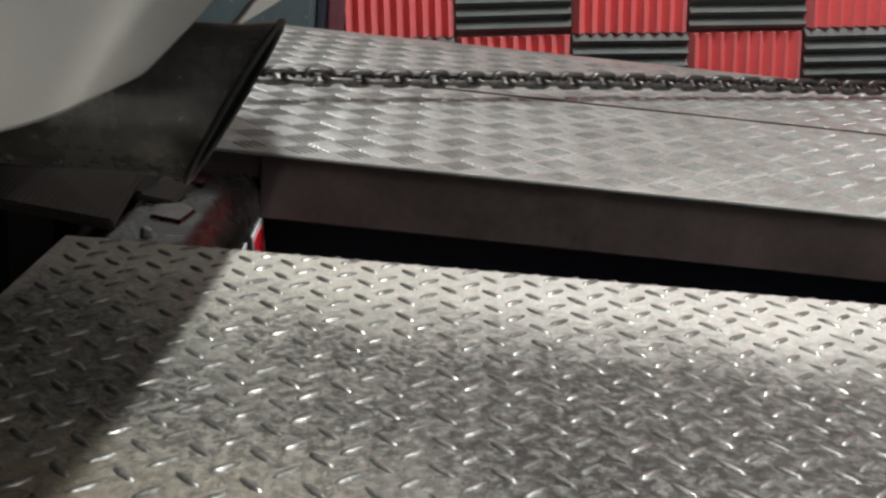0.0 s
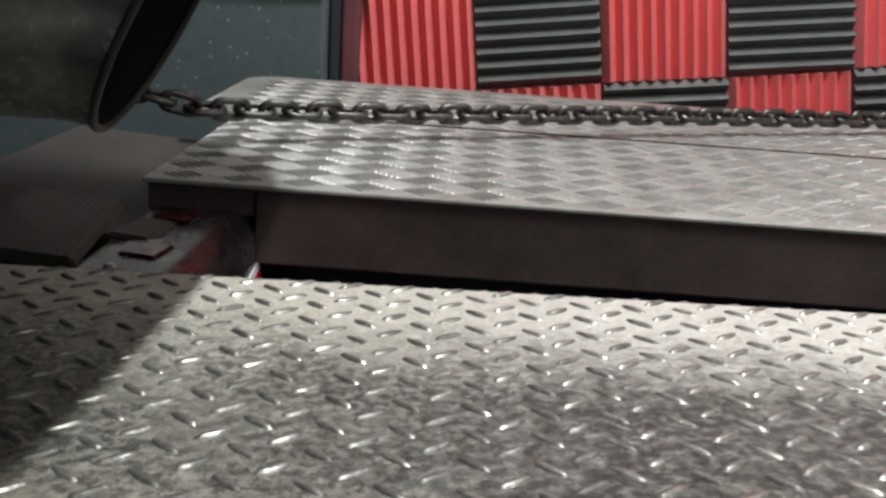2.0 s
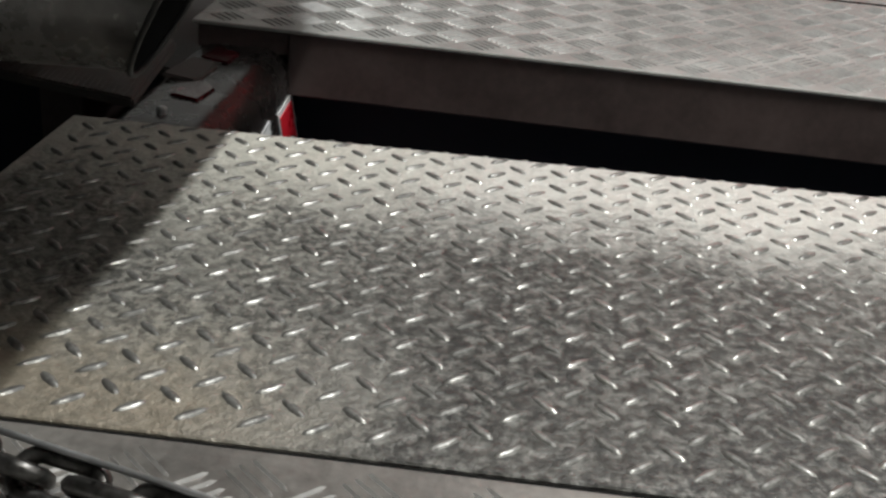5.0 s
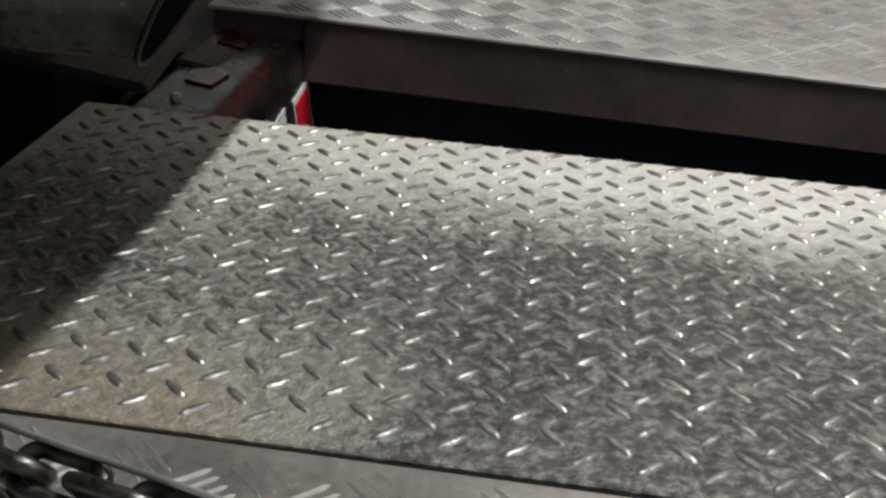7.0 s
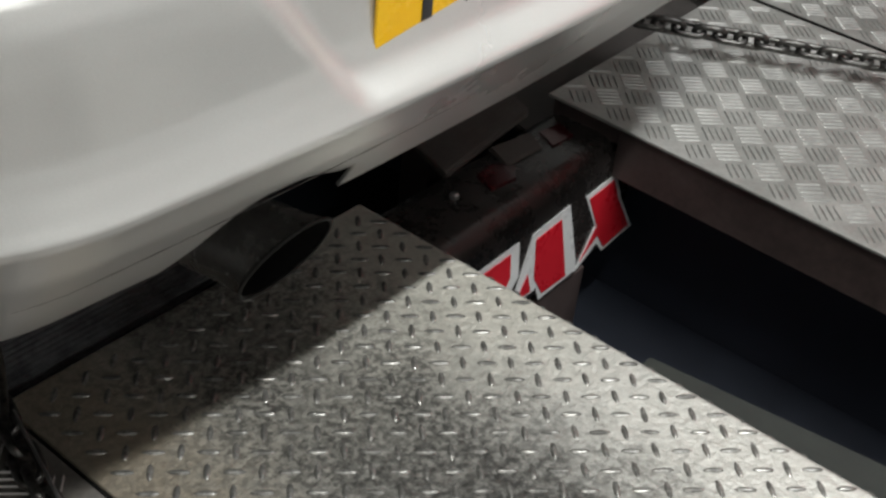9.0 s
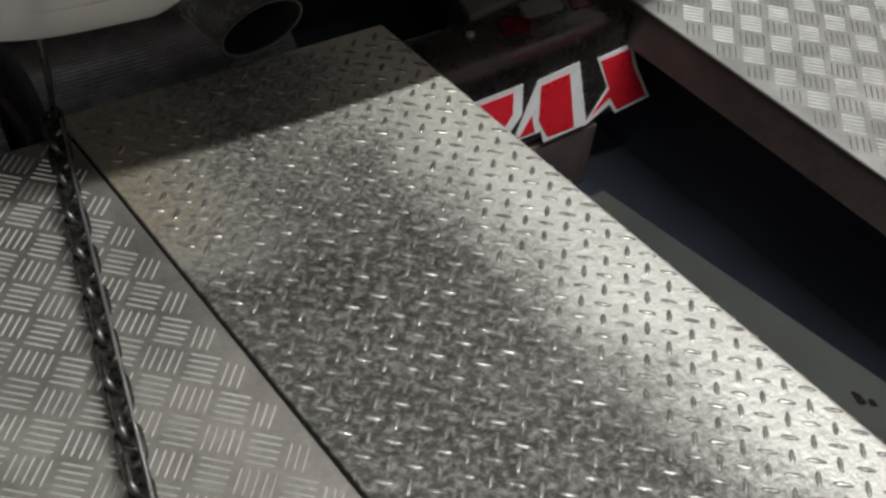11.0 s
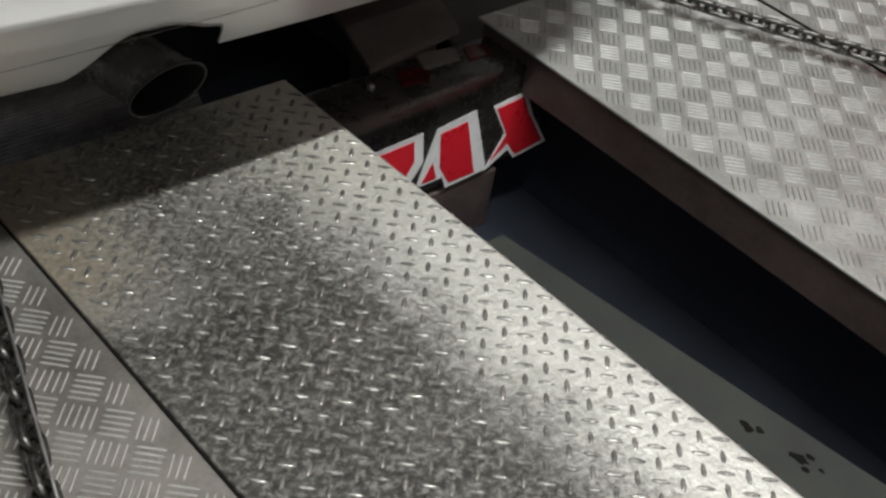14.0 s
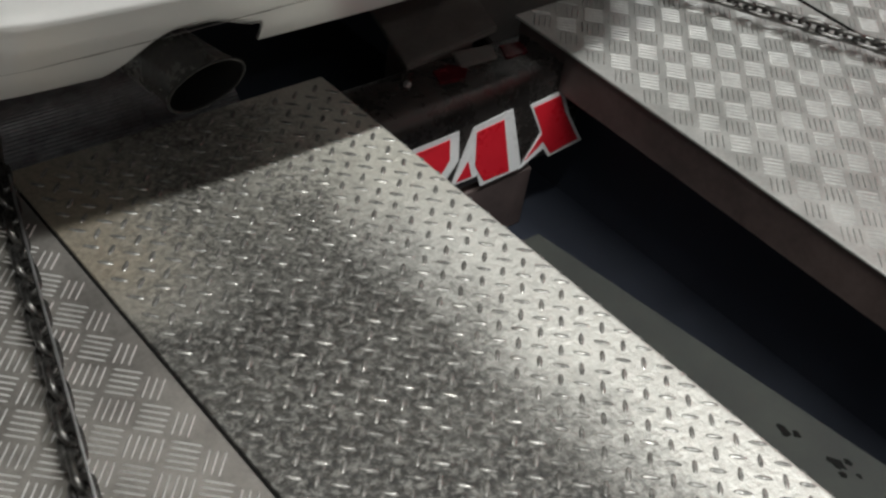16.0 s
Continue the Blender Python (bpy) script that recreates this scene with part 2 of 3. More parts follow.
def part(name, bm, mat, parent=None, label="", smooth=False):
    """Links a bmesh as one mesh object, under a thing or a part if one is given."""
    me = bpy.data.meshes.new(name)
    bm.normal_update()
    bm.to_mesh(me)
    bm.free()
    me.materials.append(mat)
    if smooth:
        me.polygons.foreach_set("use_smooth", [True] * len(me.polygons))
    ob = new(name, me)
    if parent is not None:
        ob.parent = parent
    if label:
        tagged(ob, label)
    return ob


def add_box(bm, x0, x1, y0, y1, z0, z1, bevel=0.0):
    r = bmesh.ops.create_cube(bm, size=1.0)
    vs = r["verts"]
    for v in vs:
        v.co = Vector(((x0 + x1) / 2 + v.co.x * (x1 - x0), (y0 + y1) / 2 + v.co.y * (y1 - y0), (z0 + z1) / 2 + v.co.z * (z1 - z0)))
    if bevel:
        es = list({e for v in vs for e in v.link_edges})
        bmesh.ops.bevel(bm, geom=es, offset=bevel, segments=6 if bevel > 0.02 else 2, affect="EDGES", profile=0.5)
    return bm


def box(x0, x1, y0, y1, z0, z1, bevel=0.0):
    return add_box(bmesh.new(), x0, x1, y0, y1, z0, z1, bevel)


def empty(name, at=(0, 0, 0)):
    ob = new(name)
    ob.location = at
    return ob


def tube(pts, r, seg=10, closed=False, caps=True):
    """A round tube along points, r a number or one radius a point."""
    bm = bmesh.new()
    n = len(pts)
    rs = r if isinstance(r, (list, tuple)) else [r] * n
    pts = [Vector(p) for p in pts]
    rings = []
    ref = Vector((0, 0, 1))
    for i, p in enumerate(pts):
        a = pts[(i - 1) % n] if closed or i > 0 else p
        b = pts[(i + 1) % n] if closed or i < n - 1 else p
        d = (b - a).normalized()
        if abs(d.dot(ref)) > 0.95:
            u = d.cross(Vector((1, 0, 0))).normalized()
        else:
            u = d.cross(ref).normalized()
        w = d.cross(u).normalized()
        rings.append([bm.verts.new(p + rs[i] * (math.cos(t) * u + math.sin(t) * w)) for t in [2 * math.pi * k / seg for k in range(seg)]])
    for i in range(n if closed else n - 1):
        a, b = rings[i], rings[(i + 1) % n]
        for k in range(seg):
            bm.faces.new((a[k], a[(k + 1) % seg], b[(k + 1) % seg], b[k]))
    if caps and not closed:
        bm.faces.new(rings[0][::-1])
        bm.faces.new(rings[-1])
    bmesh.ops.recalc_face_normals(bm, faces=bm.faces)
    return bm


def prism(poly, y, depth):
    """A flat shape in the x-z plane, its face at y, of some depth behind it."""
    bm = bmesh.new()
    f = [bm.verts.new((x, y, z)) for x, z in poly]
    k = [bm.verts.new((x, y + depth, z)) for x, z in poly]
    n = len(poly)
    bm.faces.new(f)
    bm.faces.new(k[::-1])
    for i in range(n):
        bm.faces.new((f[i], k[i], k[(i + 1) % n], f[(i + 1) % n]))
    bmesh.ops.recalc_face_normals(bm, faces=bm.faces)
    return bm


def prism_top(poly, z, h):
    """A flat shape lying in the x-y plane, from z up by h, its rim bevelled."""
    bm = bmesh.new()
    lo = [bm.verts.new((x, y, z)) for x, y in poly]
    hi = [bm.verts.new((x, y, z + h)) for x, y in poly]
    n = len(poly)
    bm.faces.new(lo[::-1])
    top = bm.faces.new(hi)
    for i in range(n):
        bm.faces.new((lo[i], lo[(i + 1) % n], hi[(i + 1) % n], hi[i]))
    bmesh.ops.bevel(bm, geom=list(top.edges), offset=min(h * 0.4, 0.005), segments=2, affect="EDGES")
    bmesh.ops.recalc_face_normals(bm, faces=bm.faces)
    return bm


# ---- room ----
XW, XL, YN, YF, ZC = 2.6, -3.0, -4.0, 6.0, 2.75
tagged(part("floor", box(XL - 0.2, XW + 0.4, YN - 0.2, YF + 0.2, Z_PIT - 0.2, Z_PIT), FLOOR), "dark speckled rubber workshop floor", "floor", kind="structure")
tagged(part("ceiling", box(XL - 0.2, XW + 0.4, YN - 0.2, YF + 0.2, ZC, ZC + 0.15), WHITE_WALL), "plain white workshop ceiling", "ceiling", kind="structure")
tagged(part("wall_east", box(XW + 0.06, XW + 0.26, YN - 0.2, YF + 0.2, Z_PIT, ZC), WHITE_WALL), "white wall behind the foam panels", "wall", kind="structure")
# these three walls are unseen; their pale tone is picked for soft bounce fill
tagged(part("wall_west", box(XL - 0.2, XL, YN - 0.2, YF + 0.2, Z_PIT, ZC), BOUNCE_WALL), "unseen wall, its pale grey set for bounce fill", "wall", kind="structure")
tagged(part("wall_south", box(XL, XW + 0.06, YN - 0.2, YN, Z_PIT, ZC), BOUNCE_WALL), "unseen wall, its pale grey set for bounce fill", "wall", kind="structure")
tagged(part("wall_north", box(XL, XW + 0.06, YF, YF + 0.2, Z_PIT, ZC), BOUNCE_WALL), "unseen wall, its pale grey set for bounce fill", "wall", kind="structure")


def added_batten(name, x, y, sx, sy):
    t = empty(name, (x, y, ZC))
    part("housing", box(-sx / 2 - 0.02, sx / 2 + 0.02, -sy / 2 - 0.02, sy / 2 + 0.02, -0.07, 0.0, 0.008), PAPER, t)
    part("diffuser", box(-sx / 2, sx / 2, -sy / 2, sy / 2, -0.095, -0.071, 0.006), LED, t, "lit white diffuser")
    tagged(t, "out-of-view white batten added at a lamp", "lamp", "ceiling lamps")


# batten bodies added at every lamp, the two fill lamps included; none in view
for nm, eye, sx, sy, watts, colour in LAMPS:
    added_batten("added_batten", eye[0], eye[1], sx, sy)


# ---- tread plates ----
def lug_verts(verts, faces, x, y, ang, length, width, height, z=0.0):
    """One raised lug: a teardrop outline that swells over two rings to a short rounded ridge."""
    c, s = math.cos(ang), math.sin(ang)
    base = len(verts)
    rim = ((-0.5, 0), (-0.3, 0.36), (0.08, 0.5), (0.4, 0.32), (0.5, 0), (0.4, -0.32), (0.08, -0.5), (-0.3, -0.36))
    pts = [(u, v, -0.0006) for u, v in rim] + [(u * 0.86, v * 0.72, height * 0.62) for u, v in rim] + [(u * 0.6, v * 0.34, height * 0.95) for u, v in rim] + [(0.02, 0, height)]
    for u, v, h in pts:
        a, b = u * length, v * width
        px, py, pz = x + a * c - b * s, y + a * s + b * c, z + h
        if px > FOLD:
            # past the fold the plate curls down to its flange
            q = min((px - FOLD) / R_FOLD, 1.45)
            px, pz = FOLD + (R_FOLD + pz) * math.sin(q), -R_FOLD + (R_FOLD + pz) * math.cos(q)
        verts.append((px, py, pz))
    for r in (0, 8):
        for k in range(8):
            n = (k + 1) % 8
            faces.append((base + r + n, base + r + k, base + r + 8 + k, base + r + 8 + n)[::-1])
    for k in range(8):
        faces.append((base + 16 + k, base + 16 + (k + 1) % 8, base + 24))


def bar_verts(verts, faces, x, y, ang, length, width, height, z=0.0):
    """One raised bar with sloped flanks and ends."""
    c, s = math.cos(ang), math.sin(ang)
    base = len(verts)
    for u, v, h in ((-0.5, 0, 0), (-0.38, 0.5, 0), (0.38, 0.5, 0), (0.5, 0, 0), (0.38, -0.5, 0), (-0.38, -0.5, 0), (-0.36, 0, 1), (0.36, 0, 1)):
        a, b = u * length, v * width
        verts.append((x + a * c - b * s, y + a * s + b * c, z + (height if h else -0.0006)))
    for f in ((0, 1, 6), (1, 2, 7, 6), (2, 3, 7), (3, 4, 7), (4, 5, 6, 7), (5, 0, 6)):
        faces.append(tuple(base + i for i in f[::-1]))


# middle plate: two sets of teardrop lugs, crossed at a right angle
mid = empty("tread_plate")
R_FOLD = 0.013       # outer radius of the folded edge
FOLD = W_A - R_FOLD


def folded_plate():
    """A sheet with a worn edge at the seam, its other edge folded down."""
    sec = [(0.003, -0.0075), (0.0025, -0.004), (0.003, -0.0012), (0.0045, 0.0)] + [(FOLD * k / 6, 0.0) for k in range(1, 7)]
    sec += [(FOLD + R_FOLD * math.sin(q), -R_FOLD + R_FOLD * math.cos(q)) for q in [math.pi / 2 * k / 8 for k in range(1, 9)]]
    sec += [(W_A, -0.05), (W_A - 0.006, -0.05), (W_A - 0.006, -R_FOLD), (FOLD, -0.0078)]
    ys = [0.17 - 2.77 * k / 40 for k in range(41)]
    bm = bmesh.new()
    rows = [[bm.verts.new((x, y, z)) for x, z in sec] for y in ys]
    n = len(sec)
    for a, b in zip(rows, rows[1:]):
        for k in range(n):
            bm.faces.new((a[k], a[(k + 1) % n], b[(k + 1) % n], b[k]))
    bm.faces.new(rows[0])
    bm.faces.new(rows[-1][::-1])
    bmesh.ops.recalc_face_normals(bm, faces=bm.faces)
    return bm


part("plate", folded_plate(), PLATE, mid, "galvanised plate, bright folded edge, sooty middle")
part("flange", box(W_A - 0.034, W_A - 0.014, -2.6, 0.03, -0.16, -0.0085, 0.002), DARK_STEEL, mid)
vs, fs = [], []
P = 0.0405
for i in range(-2, 15):
    for j in range(-4, 56):
        for k, ang in ((0, -45), (1, 45)):
            x, y = 0.555 - P * (i + 0.5 * k) + (0 if k == 0 else 0), -0.403 - P * (j - 12 + 0.5 * k) - 0.0
            x, y = x + random.uniform(-0.0006, 0.0006), y + random.uniform(-0.0006, 0.0006)
            if 0.012 < x < W_A + 0.022 and -2.58 < y < 0.16:
                lug_verts(vs, fs, x, y, radians(ang + (180 if random.random() < 0.5 else 0) + random.uniform(-2, 2)), 0.0275 * random.uniform(0.9, 1.03), 0.0088, random.uniform(0.0015, 0.0024))
lugs = new("lug_relief", mesh_of("lug_relief", vs, fs, LUG, True))
lugs.parent = mid
tagged(lugs, "raised teardrop lugs, worn bright", kind="stuff")
tagged(mid, "galvanised teardrop tread plate, sooty, bright along one edge", "tread plate")


def five_bar(x0, x1, y0, y1, ox, oy, tall, dx, dy, pitch):
    """Clusters of five bars, turned by turns, on a grid that stands on its corner."""
    vs, fs = [], []
    for i in range(int((x0 - ox) / dx) - 2, int((x1 - ox) / dx) + 3):
        for j in range(int((y0 - oy) / dy) - 2, int((y1 - oy) / dy) + 3):
            for k in (0, 1):
                cx, cy = ox + dx * (i + 0.5 * k), oy + dy * (j + 0.5 * k)
                for b in range(5):
                    t = (b - 2) * pitch
                    a = radians(-45 if k == 0 else 45)
                    x, y = cx - t * math.sin(a), cy + t * math.cos(a)
                    if x0 + 0.016 < x < x1 - 0.017 and y0 + 0.016 < y < y1 - 0.016:
                        bar_verts(vs, fs, x, y, a + random.uniform(-0.02, 0.02), pitch * 4.3, pitch * 0.37, tall)
    return vs, fs


def bar_plate(name, x0, x1, y0, y1, ox, oy, label, mat=ALU, bar=None, tall=0.0018, dx=0.0755, dy=0.0747, pitch=0.0106, corner=0.0):
    t = empty(name)
    if corner:
        arc = [(x1 - corner + corner * math.sin(q), y1 - corner + corner * math.cos(q)) for q in [math.pi / 2 * k / 8 for k in range(9)]]
        part("plate", prism_top([(x0, y0), (x0, y1)] + arc + [(x1, y0)], -0.006, 0.006), mat, t)
    else:
        part("plate", box(x0, x1, y0, y1, -0.006, 0.0, 0.0018), mat, t)
    vs, fs = five_bar(x0, x1 - corner * 0.6, y0, y1 - corner * 0.6, ox, oy, tall, dx, dy, pitch)
    o = new("bar_relief", mesh_of("bar_relief", vs, fs, bar or ALU_LUG))
    o.parent = t
    tagged(o, "raised bars in groups of five", kind="stuff")
    tagged(t, label, "tread plate", "five-bar tread plates")
    return t


left = bar_plate("bar_tread_plate", -1.6, -0.0028, -2.6, 0.128, -0.058, -0.148, "trodden five-bar aluminium tread plate under a chain", ALU_WORN, ALU_BRIGHT, 0.0021, 0.0635, 0.0702, 0.0096)
right = bar_plate("bar_tread_plate", 0.0, 0.61, -2.6, 0.19, 0.068, -0.11, "bright five-bar aluminium tread plate at the pit's edge")
far = bar_plate("bar_tread_plate", 0.62, 1.2, -2.6, 0.28, 0.67, -0.12, "bright five-bar aluminium tread plate with a rounded corner", corner=0.07)
TILT = pose(1.05, 0, -0.014, 1.1, -0.9)
right.matrix_world = TILT
far.matrix_world = TILT
# black strips added so that the two open joints look dark
seam_dark = part("joint_shade_strip", box(-0.0024, 0.0021, -2.6, 0.12, -0.018, -0.0022), SOOT_GAP_BLACK)
tagged(seam_dark, "black strip added to shade the joint between plates", "joint strip")
deck_seam_dark = part("joint_shade_strip", box(0.6115, 0.6185, -2.6, 0.18, -0.006, 0.0012), SOOT_GAP_BLACK)
deck_seam_dark.matrix_world = TILT
tagged(deck_seam_dark, "black strip added to shade the aluminium plate joint", "joint strip")
# frames that carry the plates
fr = empty("deck_frame")
part("fascia", box(0.008, 0.03, -2.6, 0.052, -0.1, -0.0065, 0.003), DARK_STEEL, fr, "dark brown steel fascia")
part("short_fascia", box(0.014, 0.03, 0.0525, 0.186, -0.043, -0.0065, 0.003), DARK_STEEL, fr, "shallow dark steel end of the fascia")
part("end_fascia", box(0.031, 1.15, 0.165, 0.187, -0.043, -0.0065, 0.003), DARK_STEEL, fr)
part("back_fascia", box(1.128, 1.15, -2.6, 0.16, -0.4, -0.0065, 0.003), DARK_STEEL, fr)
for y in (-2.3, -1.4, -0.5):
    part("cross_member", box(0.031, 1.127, y, y + 0.06, -0.1, -0.0065, 0.003), DARK_STEEL, fr)
for x in (0.2, 1.05):
    for y in (-2.3, -1.4, -0.5):
        part("leg", box(x, x + 0.06, y, y + 0.06, -0.425, -0.101, 0.003), DARK_STEEL, fr)
fr.matrix_world = TILT
tagged(fr, "dark brown steel frame under the aluminium plates", "frame")
fl = empty("deck_frame")
part("fascia", box(-0.02, -0.006, -2.6, 0.12, -0.16, -0.0085, 0.002), DARK_STEEL, fl)
part("end_fascia", box(-1.6, -0.021, 0.1, 0.12, -0.16, -0.0085, 0.002), DARK_STEEL, fl)
for x in (-1.5, -0.2, 0.3):
    for y in (-2.3, -0.6, 0.0):
        part("leg", box(x, x + 0.06, y, y + 0.06, Z_PIT, -0.0085, 0.003), DARK_STEEL, fl)
tagged(fl, "dark steel frame under the plates", "frame")

# pit: its unlit void is put in as near-black, blue-tinted surfaces
tagged(part("pit_floor", box(0.4, 2.2, -2.6, 1.6, Z_PIT + 0.001, Z_PIT + 0.012), PIT_BLACK), "near-black sheet standing in for the unlit pit floor", "pit", kind="structure")
tagged(part("pit_wall", box(1.2, 1.24, -2.6, 1.6, Z_PIT + 0.013, -0.13), PIT_BLACK), "near-black wall standing in for the unlit pit side", "pit", kind="structure")
led = empty("ledge")
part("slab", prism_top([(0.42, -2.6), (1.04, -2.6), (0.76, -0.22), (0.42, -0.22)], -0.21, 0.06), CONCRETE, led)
for x, y, r in ((0.757, -0.757, 0.009), (0.768, -0.772, 0.006), (0.772, -0.842, 0.01), (0.79, -0.85, 0.006), (0.762, -0.86, 0.005), (0.781, -0.875, 0.004), (0.7, -1.1, 0.008)):
    pts = [(x + r * random.uniform(0.5, 1.2) * math.cos(a), y + 1.6 * r * random.uniform(0.5, 1.2) * math.sin(a)) for a in [2 * math.pi * q / 11 for q in range(11)]]
    part("oil_stain", prism_top(pts, -0.15, 0.0008), SOOT_GAP_BLACK, led, "dried black oil stain")
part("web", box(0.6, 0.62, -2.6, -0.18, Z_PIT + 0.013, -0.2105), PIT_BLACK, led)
tagged(led, "grey concrete ledge with shade painted in, beside the dark pit", "ledge")


# ---- cross beam with its sticker ----
beam = empty("cross_beam")
part("tube", box(0.5, 1.16, 0.05, 0.2, -0.29, -0.047, 0.042), BEAM_STEEL, beam, smooth=True)
part("bolt", tube([(0.735, 0.132, -0.05), (0.735, 0.132, -0.041), (0.735, 0.132, -0.0385)], [0.0075, 0.0075, 0.004], 8), RIM, beam, "bright bolt head")
part("red_tab", prism_top([(0.79, 0.105), (0.845, 0.098), (0.872, 0.12), (0.85, 0.15), (0.805, 0.145)], -0.0472, 0.004), TAB_RED, beam, "glossy red tab")
part("red_tab", prism_top([(0.965, 0.115), (1.02, 0.112), (1.035, 0.15), (0.985, 0.158)], -0.0468, 0.003), TAB_RED, beam, "glossy red tab")
part("strap", prism_top([(0.86, 0.13), (0.95, 0.125), (0.97, 0.165), (0.88, 0.18)], -0.047, 0.006), FLAP, beam, "grey strap end")
part("support", box(0.64, 1.04, 0.056, 0.19, Z_PIT + 0.013, -0.2905, 0.004), DARK_STEEL, beam, "dark brown support block")
tagged(beam, "black square steel cross beam with a red and white sticker", "beam")
STICK = [((0.985, -0.119), (1.073, -0.111), (1.107, -0.175), (1.168, -0.262), (1.074, -0.272), (1.051, -0.244), (0.992, -0.276), (1.033, -0.199)),
         ((0.839, -0.123), (0.938, -0.112), (0.997, -0.272), (0.887, -0.278), (0.872, -0.244), (0.805, -0.248)),
         ((0.806, -0.2475), (0.839, -0.186), (0.871, -0.2475)), ((0.66, -0.125), (0.803, -0.119), (0.815, -0.19), (0.78, -0.24), (0.7, -0.24))]
REDS = [((0.996, -0.128), (1.069, -0.122), (1.096, -0.172), (1.154, -0.254), (1.077, -0.264), (1.046, -0.225), (1.002, -0.258), (1.039, -0.203)),
        ((0.849, -0.137), (0.918, -0.131), (0.962, -0.267), (0.894, -0.267), (0.862, -0.22)),
        ((0.818, -0.242), (0.84, -0.2), (0.856, -0.242)), ((0.68, -0.135), (0.782, -0.131), (0.79, -0.18), (0.76, -0.23), (0.71, -0.23))]
for k, (poly, red) in enumerate(zip(STICK, REDS)):
    s = part("sticker", prism(poly, 0.0485 - (0.0003 if k == 2 else 0), 0.002), STICKER_WHITE, beam, "white-edged vinyl letter shape")
    part("red_face", prism(red, 0.0475 - (0.0003 if k == 2 else 0), 0.001), STICKER_RED, s, "red vinyl face")


# ---- rubber flap behind the beam ----
def slab(p, thick):
    bm = bmesh.new()
    a, b, c, d = [Vector(q) for q in p]
    nrm = (b - a).cross(d - a).normalized()
    top = [bm.verts.new(q) for q in (a, b, c, d)]
    low = [bm.verts.new(q - nrm * thick) for q in (a, b, c, d)]
    bm.faces.new(top)
    bm.faces.new(low[::-1])
    for i in range(4):
        bm.faces.new((low[i], low[(i + 1) % 4], top[(i + 1) % 4], top[i]))
    bmesh.ops.bevel(bm, geom=list(bm.edges), offset=min(0.003, thick * 0.3), segments=2, affect="EDGES")
    return bm


FA, FB, FC, FD = [Vector(q) for q in ((0.775, 0.182, -0.046), (1.02, 0.204, -0.036), (1.1, 0.42, -0.03), (0.86, 0.42, -0.05))]
flap = empty("rubber_mat")
part("sheet", slab((FA, FB, FC, FD), 0.014), FLAP, flap)
for k in range(26):
    t0, t1 = 0.02 + 0.037 * k, 0.02 + 0.037 * k + 0.021
    q = [FA.lerp(FD, t0), FB.lerp(FC, t0), FB.lerp(FC, t1), FA.lerp(FD, t1)]
    up = (FB - FA).cross(FD - FA).normalized() * 0.0012
    part("rib", slab([v + up for v in q], 0.003), FLAP, flap)
part("bearer", box(0.86, 1.04, 0.28, 0.34, Z_PIT, -0.068, 0.004), DARK_STEEL, flap)
tagged(flap, "dusty grey ribbed rubber mat on a bearer behind the beam", "mat")
back = empty("rubber_mat")
part("sheet", slab([Vector(q) for q in ((1.02, 0.2, -0.08), (1.72, 0.215, -0.066), (1.76, 0.5, -0.05), (1.09, 0.5, -0.062))], 0.014), RUBBER_BROWN, back)
part("bearer", box(1.2, 1.66, 0.36, 0.42, Z_PIT, -0.085, 0.004), DARK_STEEL, back)
tagged(back, "dark brown rubber mat behind the aluminium deck's end", "mat")


# ---- ribbed rollers under the car ----
def roller(name, x0, x1):
    t = empty(name, ((x0 + x1) / 2, 0.37, -0.175))
    h = (x1 - x0) / 2
    n = 300
    bm = bmesh.new()
    prof = [(2 * math.pi * k / n, 0.16 if k % 2 else 0.157) for k in range(n)]
    ra = [bm.verts.new((-h, r * math.cos(a), r * math.sin(a))) for a, r in prof]
    rb = [bm.verts.new((h, r * math.cos(a), r * math.sin(a))) for a, r in prof]
    for k in range(n):
        bm.faces.new((ra[k], ra[(k + 1) % n], rb[(k + 1) % n], rb[k]))
    bm.faces.new(ra[::-1])
    bm.faces.new(rb)
    bmesh.ops.recalc_face_normals(bm, faces=bm.faces)
    part("drum", bm, ROLLER, t)
    part("axle", tube([(-h - 0.02, 0, 0), (h + 0.02, 0, 0)], 0.03, 14), RIM, t)
    for x in (-h - 0.02, h + 0.005):
        part("bearing", box(x, x + 0.015, -0.06, 0.06, -0.26, 0.05, 0.004), DARK_STEEL, t)
    tagged(t, "dark finely ribbed steel roller under the car", "roller", "rollers")


roller("roller", -1.0, -0.05)
roller("roller", 0.02, 0.46)


# ---- chains ----
def link_mesh():
    pts = []
    L, R = 0.0145, 0.0128
    for k in range(8):
        a = -math.pi / 2 + math.pi * k / 7
        pts.append((L + R * math.cos(a), R * math.sin(a), 0))
    for k in range(8):
        a = math.pi / 2 + math.pi * k / 7
        pts.append((-L + R * math.cos(a), R * math.sin(a), 0))
    bm = tube(pts, 0.0056, 8, closed=True)
    me = bpy.data.meshes.new("link")
    bm.to_mesh(me)
    bm.free()
    me.materials.append(CHAIN_STEEL)
    me.polygons.foreach_set("use_smooth", [True] * len(me.polygons))
    return me


LINK = link_mesh()


